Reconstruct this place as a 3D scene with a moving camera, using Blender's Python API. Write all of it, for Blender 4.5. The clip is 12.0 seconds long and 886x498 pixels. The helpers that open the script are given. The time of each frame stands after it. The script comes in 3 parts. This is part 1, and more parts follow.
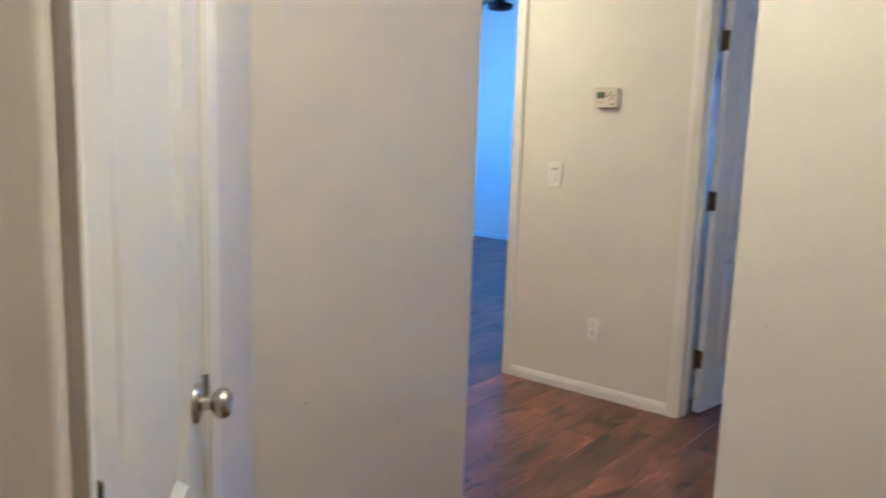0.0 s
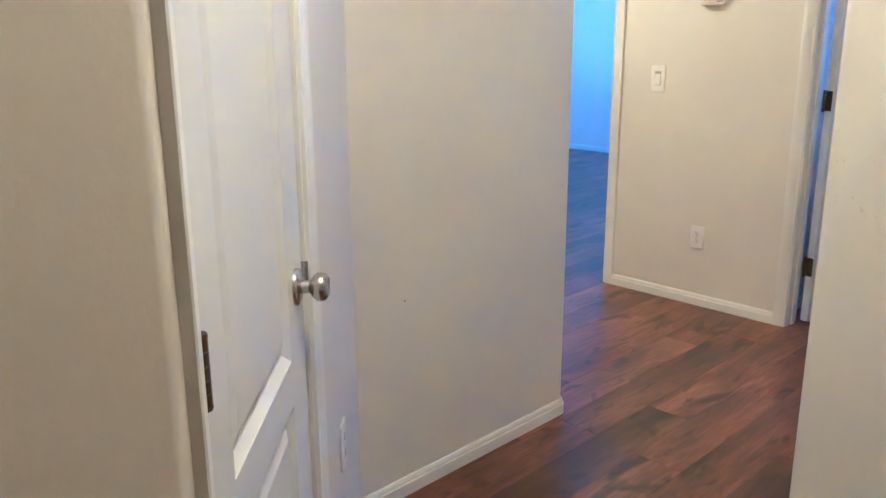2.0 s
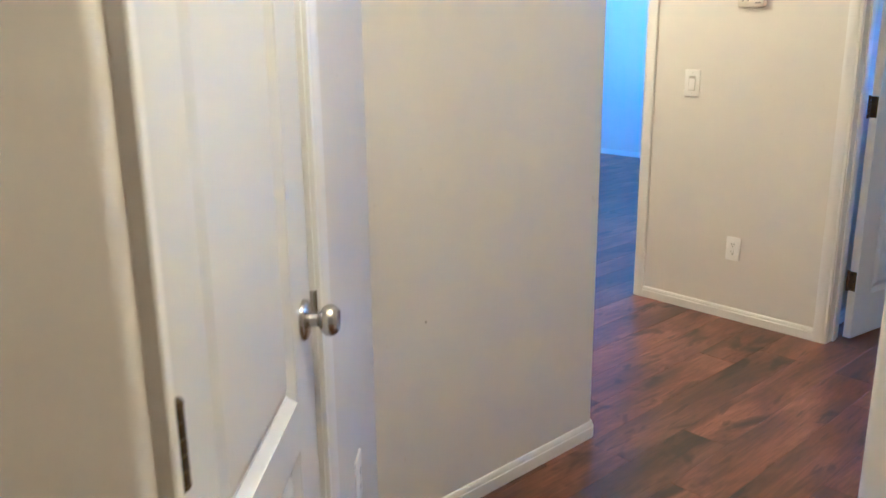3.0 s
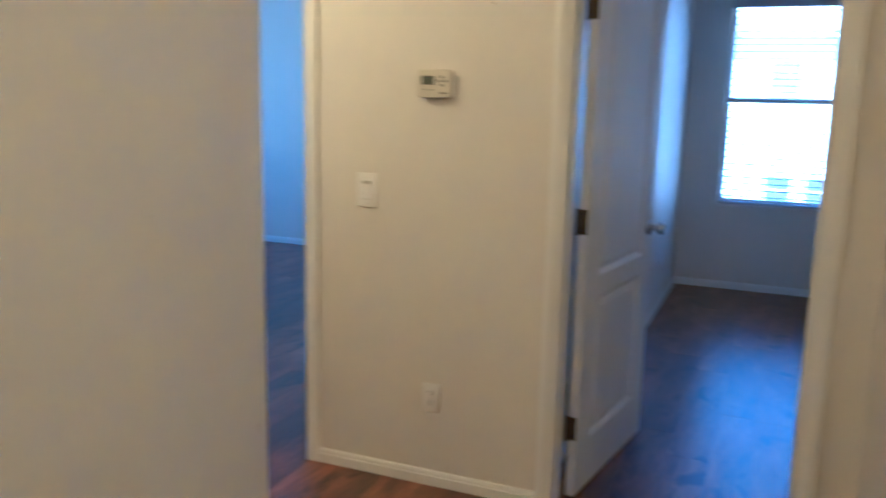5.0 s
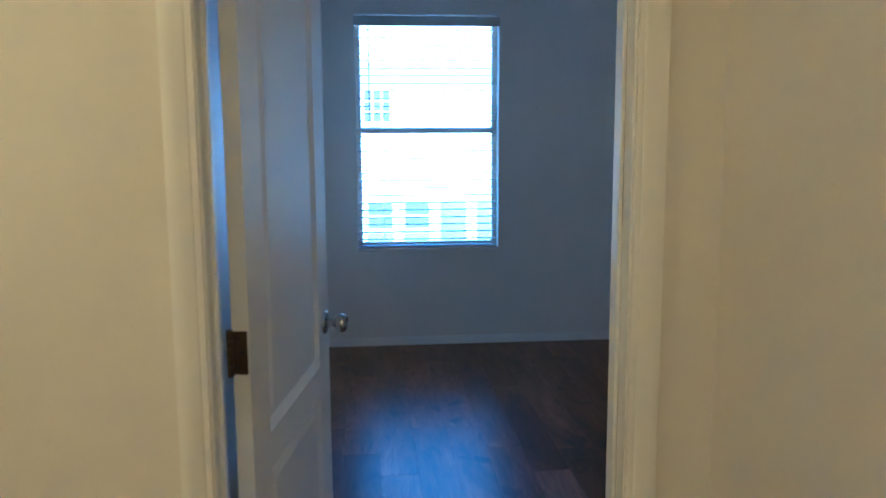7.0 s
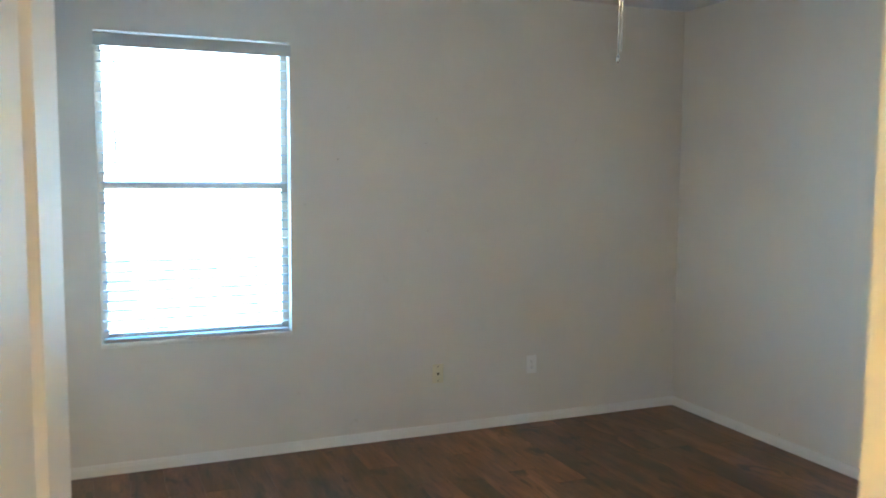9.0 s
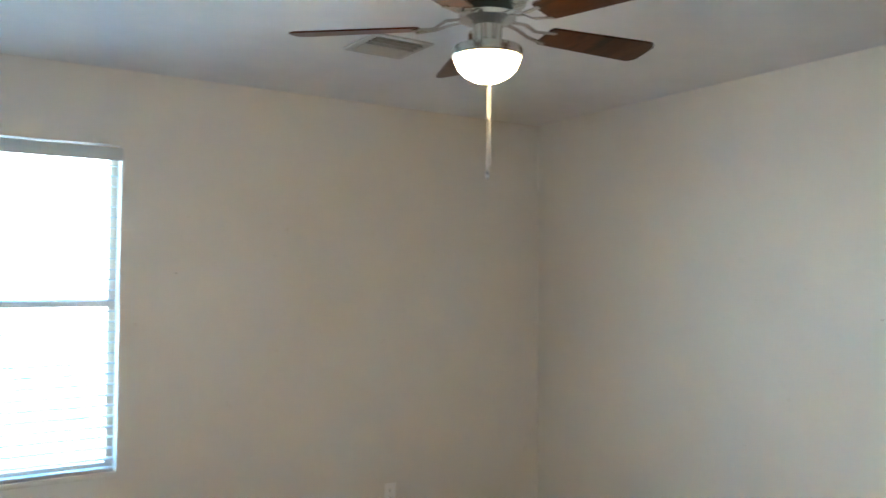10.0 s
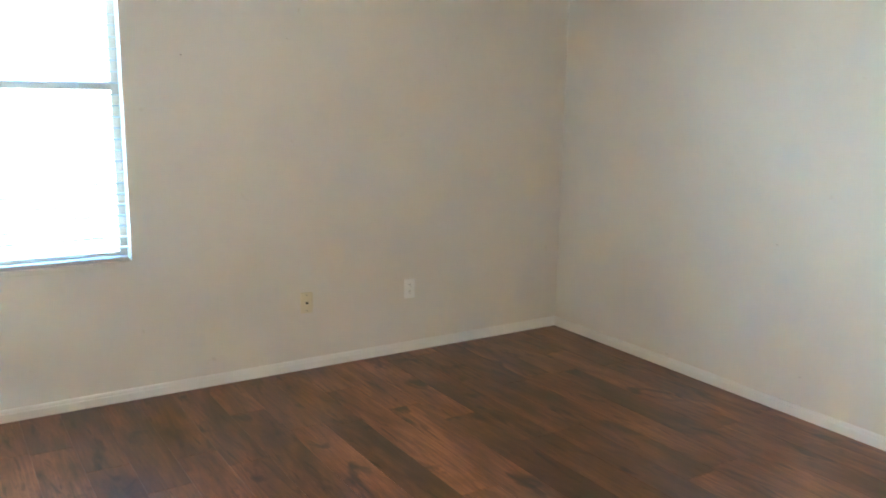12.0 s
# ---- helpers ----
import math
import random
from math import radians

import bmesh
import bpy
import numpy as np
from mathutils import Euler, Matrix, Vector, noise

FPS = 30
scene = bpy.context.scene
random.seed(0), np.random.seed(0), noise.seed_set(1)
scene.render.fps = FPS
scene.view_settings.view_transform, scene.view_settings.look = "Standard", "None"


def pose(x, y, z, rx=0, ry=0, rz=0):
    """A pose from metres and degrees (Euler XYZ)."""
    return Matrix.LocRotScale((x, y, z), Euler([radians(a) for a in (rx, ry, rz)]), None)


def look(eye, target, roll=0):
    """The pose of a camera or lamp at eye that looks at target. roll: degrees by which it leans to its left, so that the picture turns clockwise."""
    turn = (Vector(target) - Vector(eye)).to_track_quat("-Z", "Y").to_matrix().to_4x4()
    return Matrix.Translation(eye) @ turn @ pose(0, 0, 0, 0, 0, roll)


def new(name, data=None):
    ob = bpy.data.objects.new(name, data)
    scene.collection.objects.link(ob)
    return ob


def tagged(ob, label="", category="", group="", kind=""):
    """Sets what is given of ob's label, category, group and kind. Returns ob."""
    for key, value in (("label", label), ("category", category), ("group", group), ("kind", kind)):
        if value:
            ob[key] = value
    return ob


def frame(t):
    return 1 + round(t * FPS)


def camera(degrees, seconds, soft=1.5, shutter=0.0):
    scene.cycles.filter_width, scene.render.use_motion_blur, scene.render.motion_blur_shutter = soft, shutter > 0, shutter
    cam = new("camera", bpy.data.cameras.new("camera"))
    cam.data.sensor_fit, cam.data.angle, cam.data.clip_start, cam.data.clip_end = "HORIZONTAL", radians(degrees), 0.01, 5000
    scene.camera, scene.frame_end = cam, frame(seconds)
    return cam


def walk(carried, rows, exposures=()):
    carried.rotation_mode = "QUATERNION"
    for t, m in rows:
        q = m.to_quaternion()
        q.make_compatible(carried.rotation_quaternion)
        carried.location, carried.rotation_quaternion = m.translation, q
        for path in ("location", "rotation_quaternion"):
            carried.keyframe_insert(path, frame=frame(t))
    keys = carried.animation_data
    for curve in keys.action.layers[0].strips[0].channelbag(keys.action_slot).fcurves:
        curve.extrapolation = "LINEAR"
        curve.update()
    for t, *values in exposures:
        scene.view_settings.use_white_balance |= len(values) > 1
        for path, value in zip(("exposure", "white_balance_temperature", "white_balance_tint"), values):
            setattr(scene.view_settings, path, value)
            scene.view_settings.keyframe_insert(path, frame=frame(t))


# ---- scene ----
cam = camera(56.8, 12.0, soft=1.5, shutter=0.5)
PATH = [
    (0, (0.066, 0.107, 1.412), (-1.148, 1.662, 1.085), 1.9),
    (0.5, (0.101, 0.099, 1.401), (-1.281, 1.492, 1.015), 0.7),
    (1, (0.114, 0.092, 1.386), (-1.286, 1.452, 0.947), 0.1),
    (1.5, (0.123, 0.09, 1.376), (-1.254, 1.456, 0.886), -0.2),
    (2, (0.122, 0.096, 1.368), (-1.255, 1.45, 0.847), -0.3),
    (2.5, (0.115, 0.126, 1.361), (-1.293, 1.447, 0.838), -0.6),
    (2.7, (0.095, 0.142, 1.362), (-1.339, 1.436, 0.845), -0.6),
    (4.3, (-0.396, 0.763, 1.487), (-1.602, 2.302, 1.067), -0.2),
    (4.5, (-0.447, 0.869, 1.476), (-1.607, 2.453, 1.095), 0.2),
    (5, (-0.676, 1.084, 1.473), (-1.421, 2.903, 1.104), 1.3),
    (5.5, (-0.842, 1.362, 1.506), (-1.121, 3.301, 1.103), -0.3),
    (6, (-0.916, 1.672, 1.489), (-1.046, 3.637, 1.138), -2.4),
    (6.5, (-0.982, 1.973, 1.475), (-1.01, 3.942, 1.124), -0.7),
    (6.7, (-1.015, 2.097, 1.48), (-0.944, 4.071, 1.167), -0.4),
    (8.3, (-1.077, 3.08, 1.485), (-0.623, 5.012, 1.249), 0.5),
    (8.5, (-1.097, 3.194, 1.5), (-0.519, 5.101, 1.306), 0.4),
    (9, (-1.119, 3.441, 1.551), (-0.345, 5.277, 1.37), 0.4),
    (9.5, (-0.99, 3.63, 1.61), (-0.12, 5.43, 1.562), 0.9),
    (10, (-1.014, 3.718, 1.619), (0.082, 5.389, 1.688), 0.3),
    (10.5, (-0.969, 3.776, 1.644), (0.232, 5.375, 1.606), 0.3),
    (11, (-0.971, 3.791, 1.584), (0.188, 5.401, 1.336), 0.5),
    (11.5, (-0.986, 3.83, 1.53), (0.143, 5.425, 1.104), 1.2),
    (12, (-0.949, 3.929, 1.497), (0.11, 5.582, 1.114), 1.0),
]
# the picture's white balance goes from lamplight in the passage to daylight in the bedroom
EXPOSURES = [(0.0, 3.48, 3140, 4), (0.8, 3.62, 3120, 4), (2.7, 3.88, 3120, 4), (4.3, 3.4, 3350, 2), (5.0, 3.08, 3330, 2), (5.5, 3.0, 3270, 0), (6.7, 3.0, 3300, -5), (8.3, 3.93, 3850, -11), (9.0, 4.6, 4380, -12), (10.0, 4.78, 4720, -10), (11.0, 4.9, 4800, -9), (12.0, 5.18, 4780, -10)]
walk(cam, [(t, look(eye, target, roll)) for t, eye, target, roll in PATH], EXPOSURES)

# ---- plan, metres ----
H = 2.62          # ceiling
T = 0.115         # wall thickness
XL = -1.541       # face of the passage's left wall
YC = 2.345        # its outer corner
YT = 3.79         # face of the wall with the thermostat
BY0 = YT + T
XR = -0.37        # face of the passage's right wall
YR = 1.433        # its near corner
BX0, BX1, BY1 = -1.415, 2.46, 7.88     # bedroom
NX = -0.571       # near left wall
OX0 = -6.35       # other bedroom's far side
DX0, DX1 = -1.336, -0.548   # bedroom doorway, clear of its jambs
OD0, OD1 = -3.14, -2.365    # other bedroom's doorway
DH = 2.035        # doorway height
WX0, WX1, WZ0, WZ1 = -1.118, -0.150, 0.680, 2.250   # bedroom window
OWY0, OWY1, OWZ0, OWZ1 = 5.25, 6.55, 0.85, 2.25        # other bedroom's window
W2 = 0.16         # outer walls' thickness
LOW = -0.003      # walls' foot, just under the floor's top
FAN = (0.435, 5.69)

# ---- world, sun, lamps ----
world = bpy.data.worlds.new("sky")
scene.world = world
world.use_nodes = True
wn = world.node_tree
sky = wn.nodes.new("ShaderNodeTexSky")
sky.sky_type, sky.sun_disc = "NISHITA", False
sky.sun_elevation, sky.sun_rotation = radians(46), radians(166)
wn.links.new(sky.outputs[0], wn.nodes["Background"].inputs[0])
wn.nodes["Background"].inputs[1].default_value = 0.15
sun = new("sun", bpy.data.lights.new("sun", "SUN"))
sun.data.energy, sun.data.angle, sun.data.color = 5.0, radians(0.5), (1.0, 0.96, 0.90)
sun.matrix_world = look((4.2, -17, 18.1), (0, 0, 0))

# Area lamp added in the unseen window: tints the sky's light towards cyan.
other_fill = new("other_window_fill", bpy.data.lights.new("other_window_fill", "AREA"))
other_fill.data.shape, other_fill.data.size, other_fill.data.size_y = "RECTANGLE", OWY1 - OWY0, OWZ1 - OWZ0
other_fill.data.energy, other_fill.data.color = 0.36, (0.48, 1.0, 0.76)
other_fill.matrix_world = look((OX0 - 0.10, (OWY0 + OWY1) / 2, (OWZ0 + OWZ1) / 2), (0, (OWY0 + OWY1) / 2, (OWZ0 + OWZ1) / 2))
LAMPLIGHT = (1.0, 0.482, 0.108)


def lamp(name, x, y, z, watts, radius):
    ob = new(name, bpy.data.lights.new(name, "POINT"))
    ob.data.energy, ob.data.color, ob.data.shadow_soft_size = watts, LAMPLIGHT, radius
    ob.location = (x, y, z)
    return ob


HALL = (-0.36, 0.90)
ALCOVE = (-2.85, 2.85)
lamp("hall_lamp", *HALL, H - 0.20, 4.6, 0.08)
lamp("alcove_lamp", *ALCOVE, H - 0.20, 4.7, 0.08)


# ---- materials ----
def material(name, colour, rough=0.5, metal=0.0):
    m = bpy.data.materials.new(name)
    m.use_nodes = True
    p = m.node_tree.nodes["Principled BSDF"]
    p.inputs["Base Color"].default_value = (*colour, 1)
    p.inputs["Roughness"].default_value, p.inputs["Metallic"].default_value = rough, metal
    return m


def node(m, kind, **values):
    n = m.node_tree.nodes.new("ShaderNode" + kind)
    for key, value in values.items():
        n.inputs[key].default_value = value
    return n


def link(m, a, b):
    m.node_tree.links.new(a, b)


def ramp(m, source, stops):
    r = m.node_tree.nodes.new("ShaderNodeValToRGB")
    while len(r.color_ramp.elements) < len(stops):
        r.color_ramp.elements.new(0.5)
    for e, (at, c) in zip(r.color_ramp.elements, stops):
        e.position, e.color = at, (*c, 1)
    link(m, source, r.inputs[0])
    return r


def mix(m, fac, a, b, blend="MIX"):
    n = m.node_tree.nodes.new("ShaderNodeMix")
    n.data_type, n.blend_type = "RGBA", blend
    for slot, value in ((0, fac), (6, a), (7, b)):
        if isinstance(value, (int, float)):
            n.inputs[slot].default_value = value
        elif isinstance(value, tuple):
            n.inputs[slot].default_value = (*value, 1)
        else:
            link(m, value, n.inputs[slot])
    return n.outputs[2]


def bump(m, height, strength, distance):
    b = node(m, "Bump", Strength=strength, Distance=distance)
    link(m, height, b.inputs["Height"])
    link(m, b.outputs[0], m.node_tree.nodes["Principled BSDF"].inputs["Normal"])


def painted(name, colour, rough, grain=220.0, depth=0.0006, stain=0.06, strength=0.5, streak=None, specks=False):
    """Brushed or rolled paint: fine relief, a little dirt and uneven gloss."""
    m = material(name, colour, rough)
    p = m.node_tree.nodes["Principled BSDF"]
    geo = m.node_tree.nodes.new("ShaderNodeNewGeometry")
    where = geo.outputs["Position"]
    if streak:
        sc = node(m, "Mapping")
        sc.inputs["Scale"].default_value = streak
        link(m, where, sc.inputs[0])
        where = sc.outputs[0]
    fine = node(m, "TexNoise", Scale=grain, Detail=3.0, Roughness=0.6)
    link(m, where, fine.inputs["Vector"])
    big = node(m, "TexNoise", Scale=1.7, Detail=5.0, Roughness=0.65)
    link(m, geo.outputs["Position"], big.inputs["Vector"])
    dark = tuple(c * (1 - stain * 2.2) for c in colour)
    shade = ramp(m, big.outputs[0], [(0.32, dark), (0.62, colour)])
    if specks:      # a few small chips and marks
        cells = node(m, "TexVoronoi", Scale=4.5)
        link(m, geo.outputs["Position"], cells.inputs["Vector"])
        spots = ramp(m, cells.outputs["Distance"], [(0.012, (0.45, 0.42, 0.38)), (0.020, (1, 1, 1))])
        rubs = node(m, "TexNoise", Scale=11.0, Detail=6.0, Roughness=0.75)
        link(m, geo.outputs["Position"], rubs.inputs["Vector"])
        rubbed = ramp(m, rubs.outputs[0], [(0.66, (1, 1, 1)), (0.72, (0.90, 0.88, 0.85))])
        scuffed = node(m, "VectorMath")
        scuffed.operation = "DISTANCE"
        scuffed.inputs[1].default_value = (-0.37, 2.80, 1.45)
        link(m, geo.outputs["Position"], scuffed.inputs[0])
        chipped = node(m, "VectorMath")
        chipped.operation = "DISTANCE"
        chipped.inputs[1].default_value = (-0.325, 1.433, 1.13)
        link(m, geo.outputs["Position"], chipped.inputs[0])
        nearest = node(m, "Math")
        nearest.operation = "MINIMUM"
        link(m, scuffed.outputs["Value"], nearest.inputs[0])
        link(m, chipped.outputs["Value"], nearest.inputs[1])
        patch = ramp(m, nearest.outputs[0], [(0.04, (0.09, 0.09, 0.09)), (0.14, (0, 0, 0))])
        crumbs = node(m, "TexNoise", Scale=75.0, Detail=4.0, Roughness=0.7)
        link(m, geo.outputs["Position"], crumbs.inputs["Vector"])
        worn = ramp(m, mix(m, 1.0, crumbs.outputs[0], patch.outputs[0], "ADD"), [(0.72, (1, 1, 1)), (0.78, (0.74, 0.70, 0.64))])
        shade = mix(m, 1.0, shade.outputs[0], worn.outputs[0], "MULTIPLY").node
        marked = mix(m, 1.0, shade.outputs[2], spots.outputs[0], "MULTIPLY")
        link(m, mix(m, 1.0, marked, rubbed.outputs[0], "MULTIPLY"), p.inputs["Base Color"])
    else:
        link(m, shade.outputs[0], p.inputs["Base Color"])
    mr = node(m, "MapRange")
    mr.inputs["To Min"].default_value, mr.inputs["To Max"].default_value = rough - 0.07, rough + 0.1
    link(m, big.outputs[0], mr.inputs["Value"])
    link(m, mr.outputs[0], p.inputs["Roughness"])
    bump(m, fine.outputs[0], strength, depth)
    return m


WALL = painted("wall_paint", (0.80, 0.765, 0.70), 0.52, 105, 0.0012, 0.02, 0.28, None, True)
CEIL = painted("ceiling_paint", (0.84, 0.835, 0.82), 0.8, 110, 0.002, 0.03, 0.6)
TRIM = painted("trim_paint", (0.87, 0.855, 0.825), 0.36, 90, 0.0002, 0.02, 0.03)
DOORPAINT = painted("door_paint", (0.79, 0.785, 0.775), 0.42, 260, 0.0004, 0.02, 0.14, (1.0, 1.0, 0.045))
STUCCO = painted("stucco", (0.66, 0.64, 0.61), 0.9, 60, 0.006, 0.04)
DUST = painted("ground_dust", (0.60, 0.57, 0.51), 0.95, 9, 0.01, 0.15)
PLASTIC = material("white_plastic", (0.90, 0.885, 0.86), 0.32)
VENTPAINT = material("vent_enamel", (0.58, 0.57, 0.54), 0.5)
SEAM = material("shadowed_seam", (0.47, 0.45, 0.41), 0.5)
IVORY = material("ivory_plastic", (0.74, 0.68, 0.50), 0.35)
THERMO = material("thermostat_plastic", (0.70, 0.66, 0.56), 0.4)
GREYPRINT = material("grey_print", (0.20, 0.19, 0.17), 0.5)
LCD = material("lcd_screen", (0.13, 0.15, 0.13), 0.18)
SLOT = material("dark_slot", (0.015, 0.014, 0.013), 0.6)
NICKEL = material("satin_nickel", (0.52, 0.50, 0.47), 0.27, 1.0)
CHROME = material("worn_chrome", (0.55, 0.54, 0.52), 0.15, 1.0)
BRASS = painted("aged_brass", (0.15, 0.105, 0.055), 0.34, 300, 0.0003, 0.3)
BRASS.node_tree.nodes["Principled BSDF"].inputs["Metallic"].default_value = 0.85
BRONZE = material("tan_metal_frame", (0.66, 0.56, 0.43), 0.45)
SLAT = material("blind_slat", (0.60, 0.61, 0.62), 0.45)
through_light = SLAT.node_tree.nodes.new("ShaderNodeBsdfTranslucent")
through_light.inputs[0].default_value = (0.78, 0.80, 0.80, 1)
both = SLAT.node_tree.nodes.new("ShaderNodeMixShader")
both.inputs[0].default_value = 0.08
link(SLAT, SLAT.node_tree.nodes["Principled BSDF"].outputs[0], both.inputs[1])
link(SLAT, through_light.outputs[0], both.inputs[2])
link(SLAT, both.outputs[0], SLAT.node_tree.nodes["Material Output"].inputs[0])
CORD = material("blind_cord", (0.75, 0.74, 0.70), 0.8)
WAND = material("tilt_wand", (0.35, 0.35, 0.34), 0.25)
SUBFLOOR = material("joint_dark", (0.018, 0.012, 0.009), 0.8)
FARGREY = painted("grey_panel_paint", (0.10, 0.097, 0.095), 0.7, 40, 0.002, 0.1)
ROOFTILE = painted("pale_roof_tile", (0.42, 0.36, 0.30), 0.85, 12, 0.01, 0.12)
DARKGLASS = material("dark_window_glass", (0.065, 0.062, 0.062), 0.25)
GLASS = material("window_glass", (1, 1, 1), 0.0)
GLASS.node_tree.nodes["Principled BSDF"].inputs["Transmission Weight"].default_value = 1.0
GLASS.node_tree.nodes["Principled BSDF"].inputs["IOR"].default_value = 1.02


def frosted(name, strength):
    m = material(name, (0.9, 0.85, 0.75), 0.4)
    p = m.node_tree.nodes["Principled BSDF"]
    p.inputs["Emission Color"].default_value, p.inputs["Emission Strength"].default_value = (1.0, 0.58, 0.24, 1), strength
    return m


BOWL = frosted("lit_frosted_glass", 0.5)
FAN_BOWL = frosted("lit_fan_bowl_glass", 4.0)


def plank_material(name, per_island, gain=1.0):
    """Rustic brown wood-look vinyl: grain along y, knots and dark smears, each board in its own tone."""
    m = material(name, (0.15, 0.07, 0.035), 0.36)
    p = m.node_tree.nodes["Principled BSDF"]
    geo = m.node_tree.nodes.new("ShaderNodeNewGeometry")
    if per_island:
        own = geo.outputs["Random Per Island"]
    else:
        own = m.node_tree.nodes.new("ShaderNodeObjectInfo").outputs["Random"]
    seed = m.node_tree.nodes.new("ShaderNodeCombineXYZ")
    for i, k in enumerate((37.0, 91.0, 13.0)):
        f = m.node_tree.nodes.new("ShaderNodeMath")
        f.operation = "MULTIPLY"
        f.inputs[1].default_value = k
        link(m, own, f.inputs[0])
        link(m, f.outputs[0], seed.inputs[i])
    at = m.node_tree.nodes.new("ShaderNodeVectorMath")
    link(m, geo.outputs["Position"], at.inputs[0])
    link(m, seed.outputs[0], at.inputs[1])

    def stretched(sx, sy, scale, detail, rough=0.6, warp=0.0):
        mp = node(m, "Mapping")
        mp.inputs["Scale"].default_value = (sx, sy, 1)
        link(m, at.outputs[0], mp.inputs[0])
        n = node(m, "TexNoise", Scale=scale, Detail=detail, Roughness=rough, Distortion=warp)
        link(m, mp.outputs[0], n.inputs["Vector"])
        return n.outputs[0]

    broad = stretched(1.0, 0.28, 5.0, 4.0, 0.55, 0.8)
    figure = stretched(1.0, 0.14, 26.0, 4.0, 0.6, 1.4)
    grain = stretched(1.0, 0.05, 120.0, 4.0, 0.7, 0.3)
    smear = stretched(1.0, 0.42, 8.0, 3.0, 0.55, 0.6)
    flecks = stretched(1.0, 0.13, 36.0, 2.0, 0.5, 0.5)
    tone = ramp(m, broad, [(0.33, (0.072, 0.029, 0.013)), (0.44, (0.123, 0.050, 0.022)), (0.54, (0.172, 0.074, 0.034)), (0.67, (0.255, 0.120, 0.057))])
    rings = ramp(m, figure, [(0.38, (0.50, 0.47, 0.45)), (0.47, (0.95, 0.94, 0.93)), (0.60, (1.22, 1.20, 1.18))])
    c = mix(m, 0.42, tone.outputs[0], rings.outputs[0], "MULTIPLY")
    heart = stretched(1.0, 0.11, 5.5, 2.0, 0.45, 0.5)      # growth rings: contour lines of a slow swell
    wave = None
    for operation, value in (("MULTIPLY", 85.0), ("SINE", 0.0)):
        f = m.node_tree.nodes.new("ShaderNodeMath")
        f.operation = operation
        f.inputs[1].default_value = value
        link(m, wave.outputs[0] if wave else heart, f.inputs[0])
        wave = f
    lines = ramp(m, wave.outputs[0], [(0.0, (0.74, 0.71, 0.69)), (0.30, (0.97, 0.96, 0.95)), (1.0, (1.06, 1.06, 1.05))])
    c = mix(m, 0.5, c, lines.outputs[0], "MULTIPLY")
    streaks = ramp(m, grain, [(0.36, (0.62, 0.60, 0.58)), (0.50, (1, 1, 1)), (0.68, (1.25, 1.24, 1.23))])
    c = mix(m, 0.65, c, streaks.outputs[0], "MULTIPLY")
    knots = ramp(m, smear, [(0.585, (1, 1, 1)), (0.635, (0.55, 0.50, 0.48)), (0.70, (0.15, 0.12, 0.12))])
    c = mix(m, 1.0, c, knots.outputs[0], "MULTIPLY")
    cracks = ramp(m, flecks, [(0.635, (1, 1, 1)), (0.70, (0.50, 0.45, 0.42))])
    c = mix(m, 1.0, c, cracks.outputs[0], "MULTIPLY")
    dye = (gain * 1.08, gain * 0.96, gain * 0.83)
    own_tone = ramp(m, own, [(at, tuple(g * v for g in dye)) for at, v in ((0.0, 0.56), (0.35, 0.86), (0.7, 1.06), (1.0, 1.42))])
    c = mix(m, 1.0, c, own_tone.outputs[0], "MULTIPLY")
    link(m, c, p.inputs["Base Color"])
    mr = node(m, "MapRange")
    mr.inputs["To Min"].default_value, mr.inputs["To Max"].default_value = 0.26, 0.40
    link(m, grain, mr.inputs["Value"])
    link(m, mr.outputs[0], p.inputs["Roughness"])
    p.inputs["Specular IOR Level"].default_value = 0.8
    p.inputs["Coat Weight"].default_value, p.inputs["Coat Roughness"].default_value = 0.0, 0.42
    bump(m, grain, 0.2, 0.0005)
    return m


PLANK = plank_material("vinyl_plank", False, 1.0)
PLANKS = plank_material("vinyl_planks_far", True, 1.0)


# ---- mesh helpers ----
def box(bm, x0, x1, y0, y1, z0, z1, bevel=0.0, segments=2):
    made = bmesh.ops.create_cube(bm, size=1.0)["verts"]
    bmesh.ops.scale(bm, vec=(x1 - x0, y1 - y0, z1 - z0), verts=made)
    bmesh.ops.translate(bm, vec=((x0 + x1) / 2, (y0 + y1) / 2, (z0 + z1) / 2), verts=made)
    if bevel:
        edges = list({e for v in made for e in v.link_edges})
        bmesh.ops.bevel(bm, geom=edges, offset=bevel, segments=segments, affect="EDGES", profile=0.5)


def part(name, bm, mat, parent=None, label="", smooth=False):
    me = bpy.data.meshes.new(name)
    bmesh.ops.recalc_face_normals(bm, faces=bm.faces)
    bm.to_mesh(me)
    bm.free()
    me.materials.append(mat)
    if smooth:
        me.shade_smooth()
        me.set_sharp_from_angle(angle=radians(38))
    ob = new(name, me)
    ob.parent = parent
    if label:
        ob["label"] = label
    return ob


def boxed(name, mat, dims, parent=None, bevel=0.0, label=""):
    bm = bmesh.new()
    box(bm, *dims, bevel)
    return part(name, bm, mat, parent, label, smooth=bevel > 0)


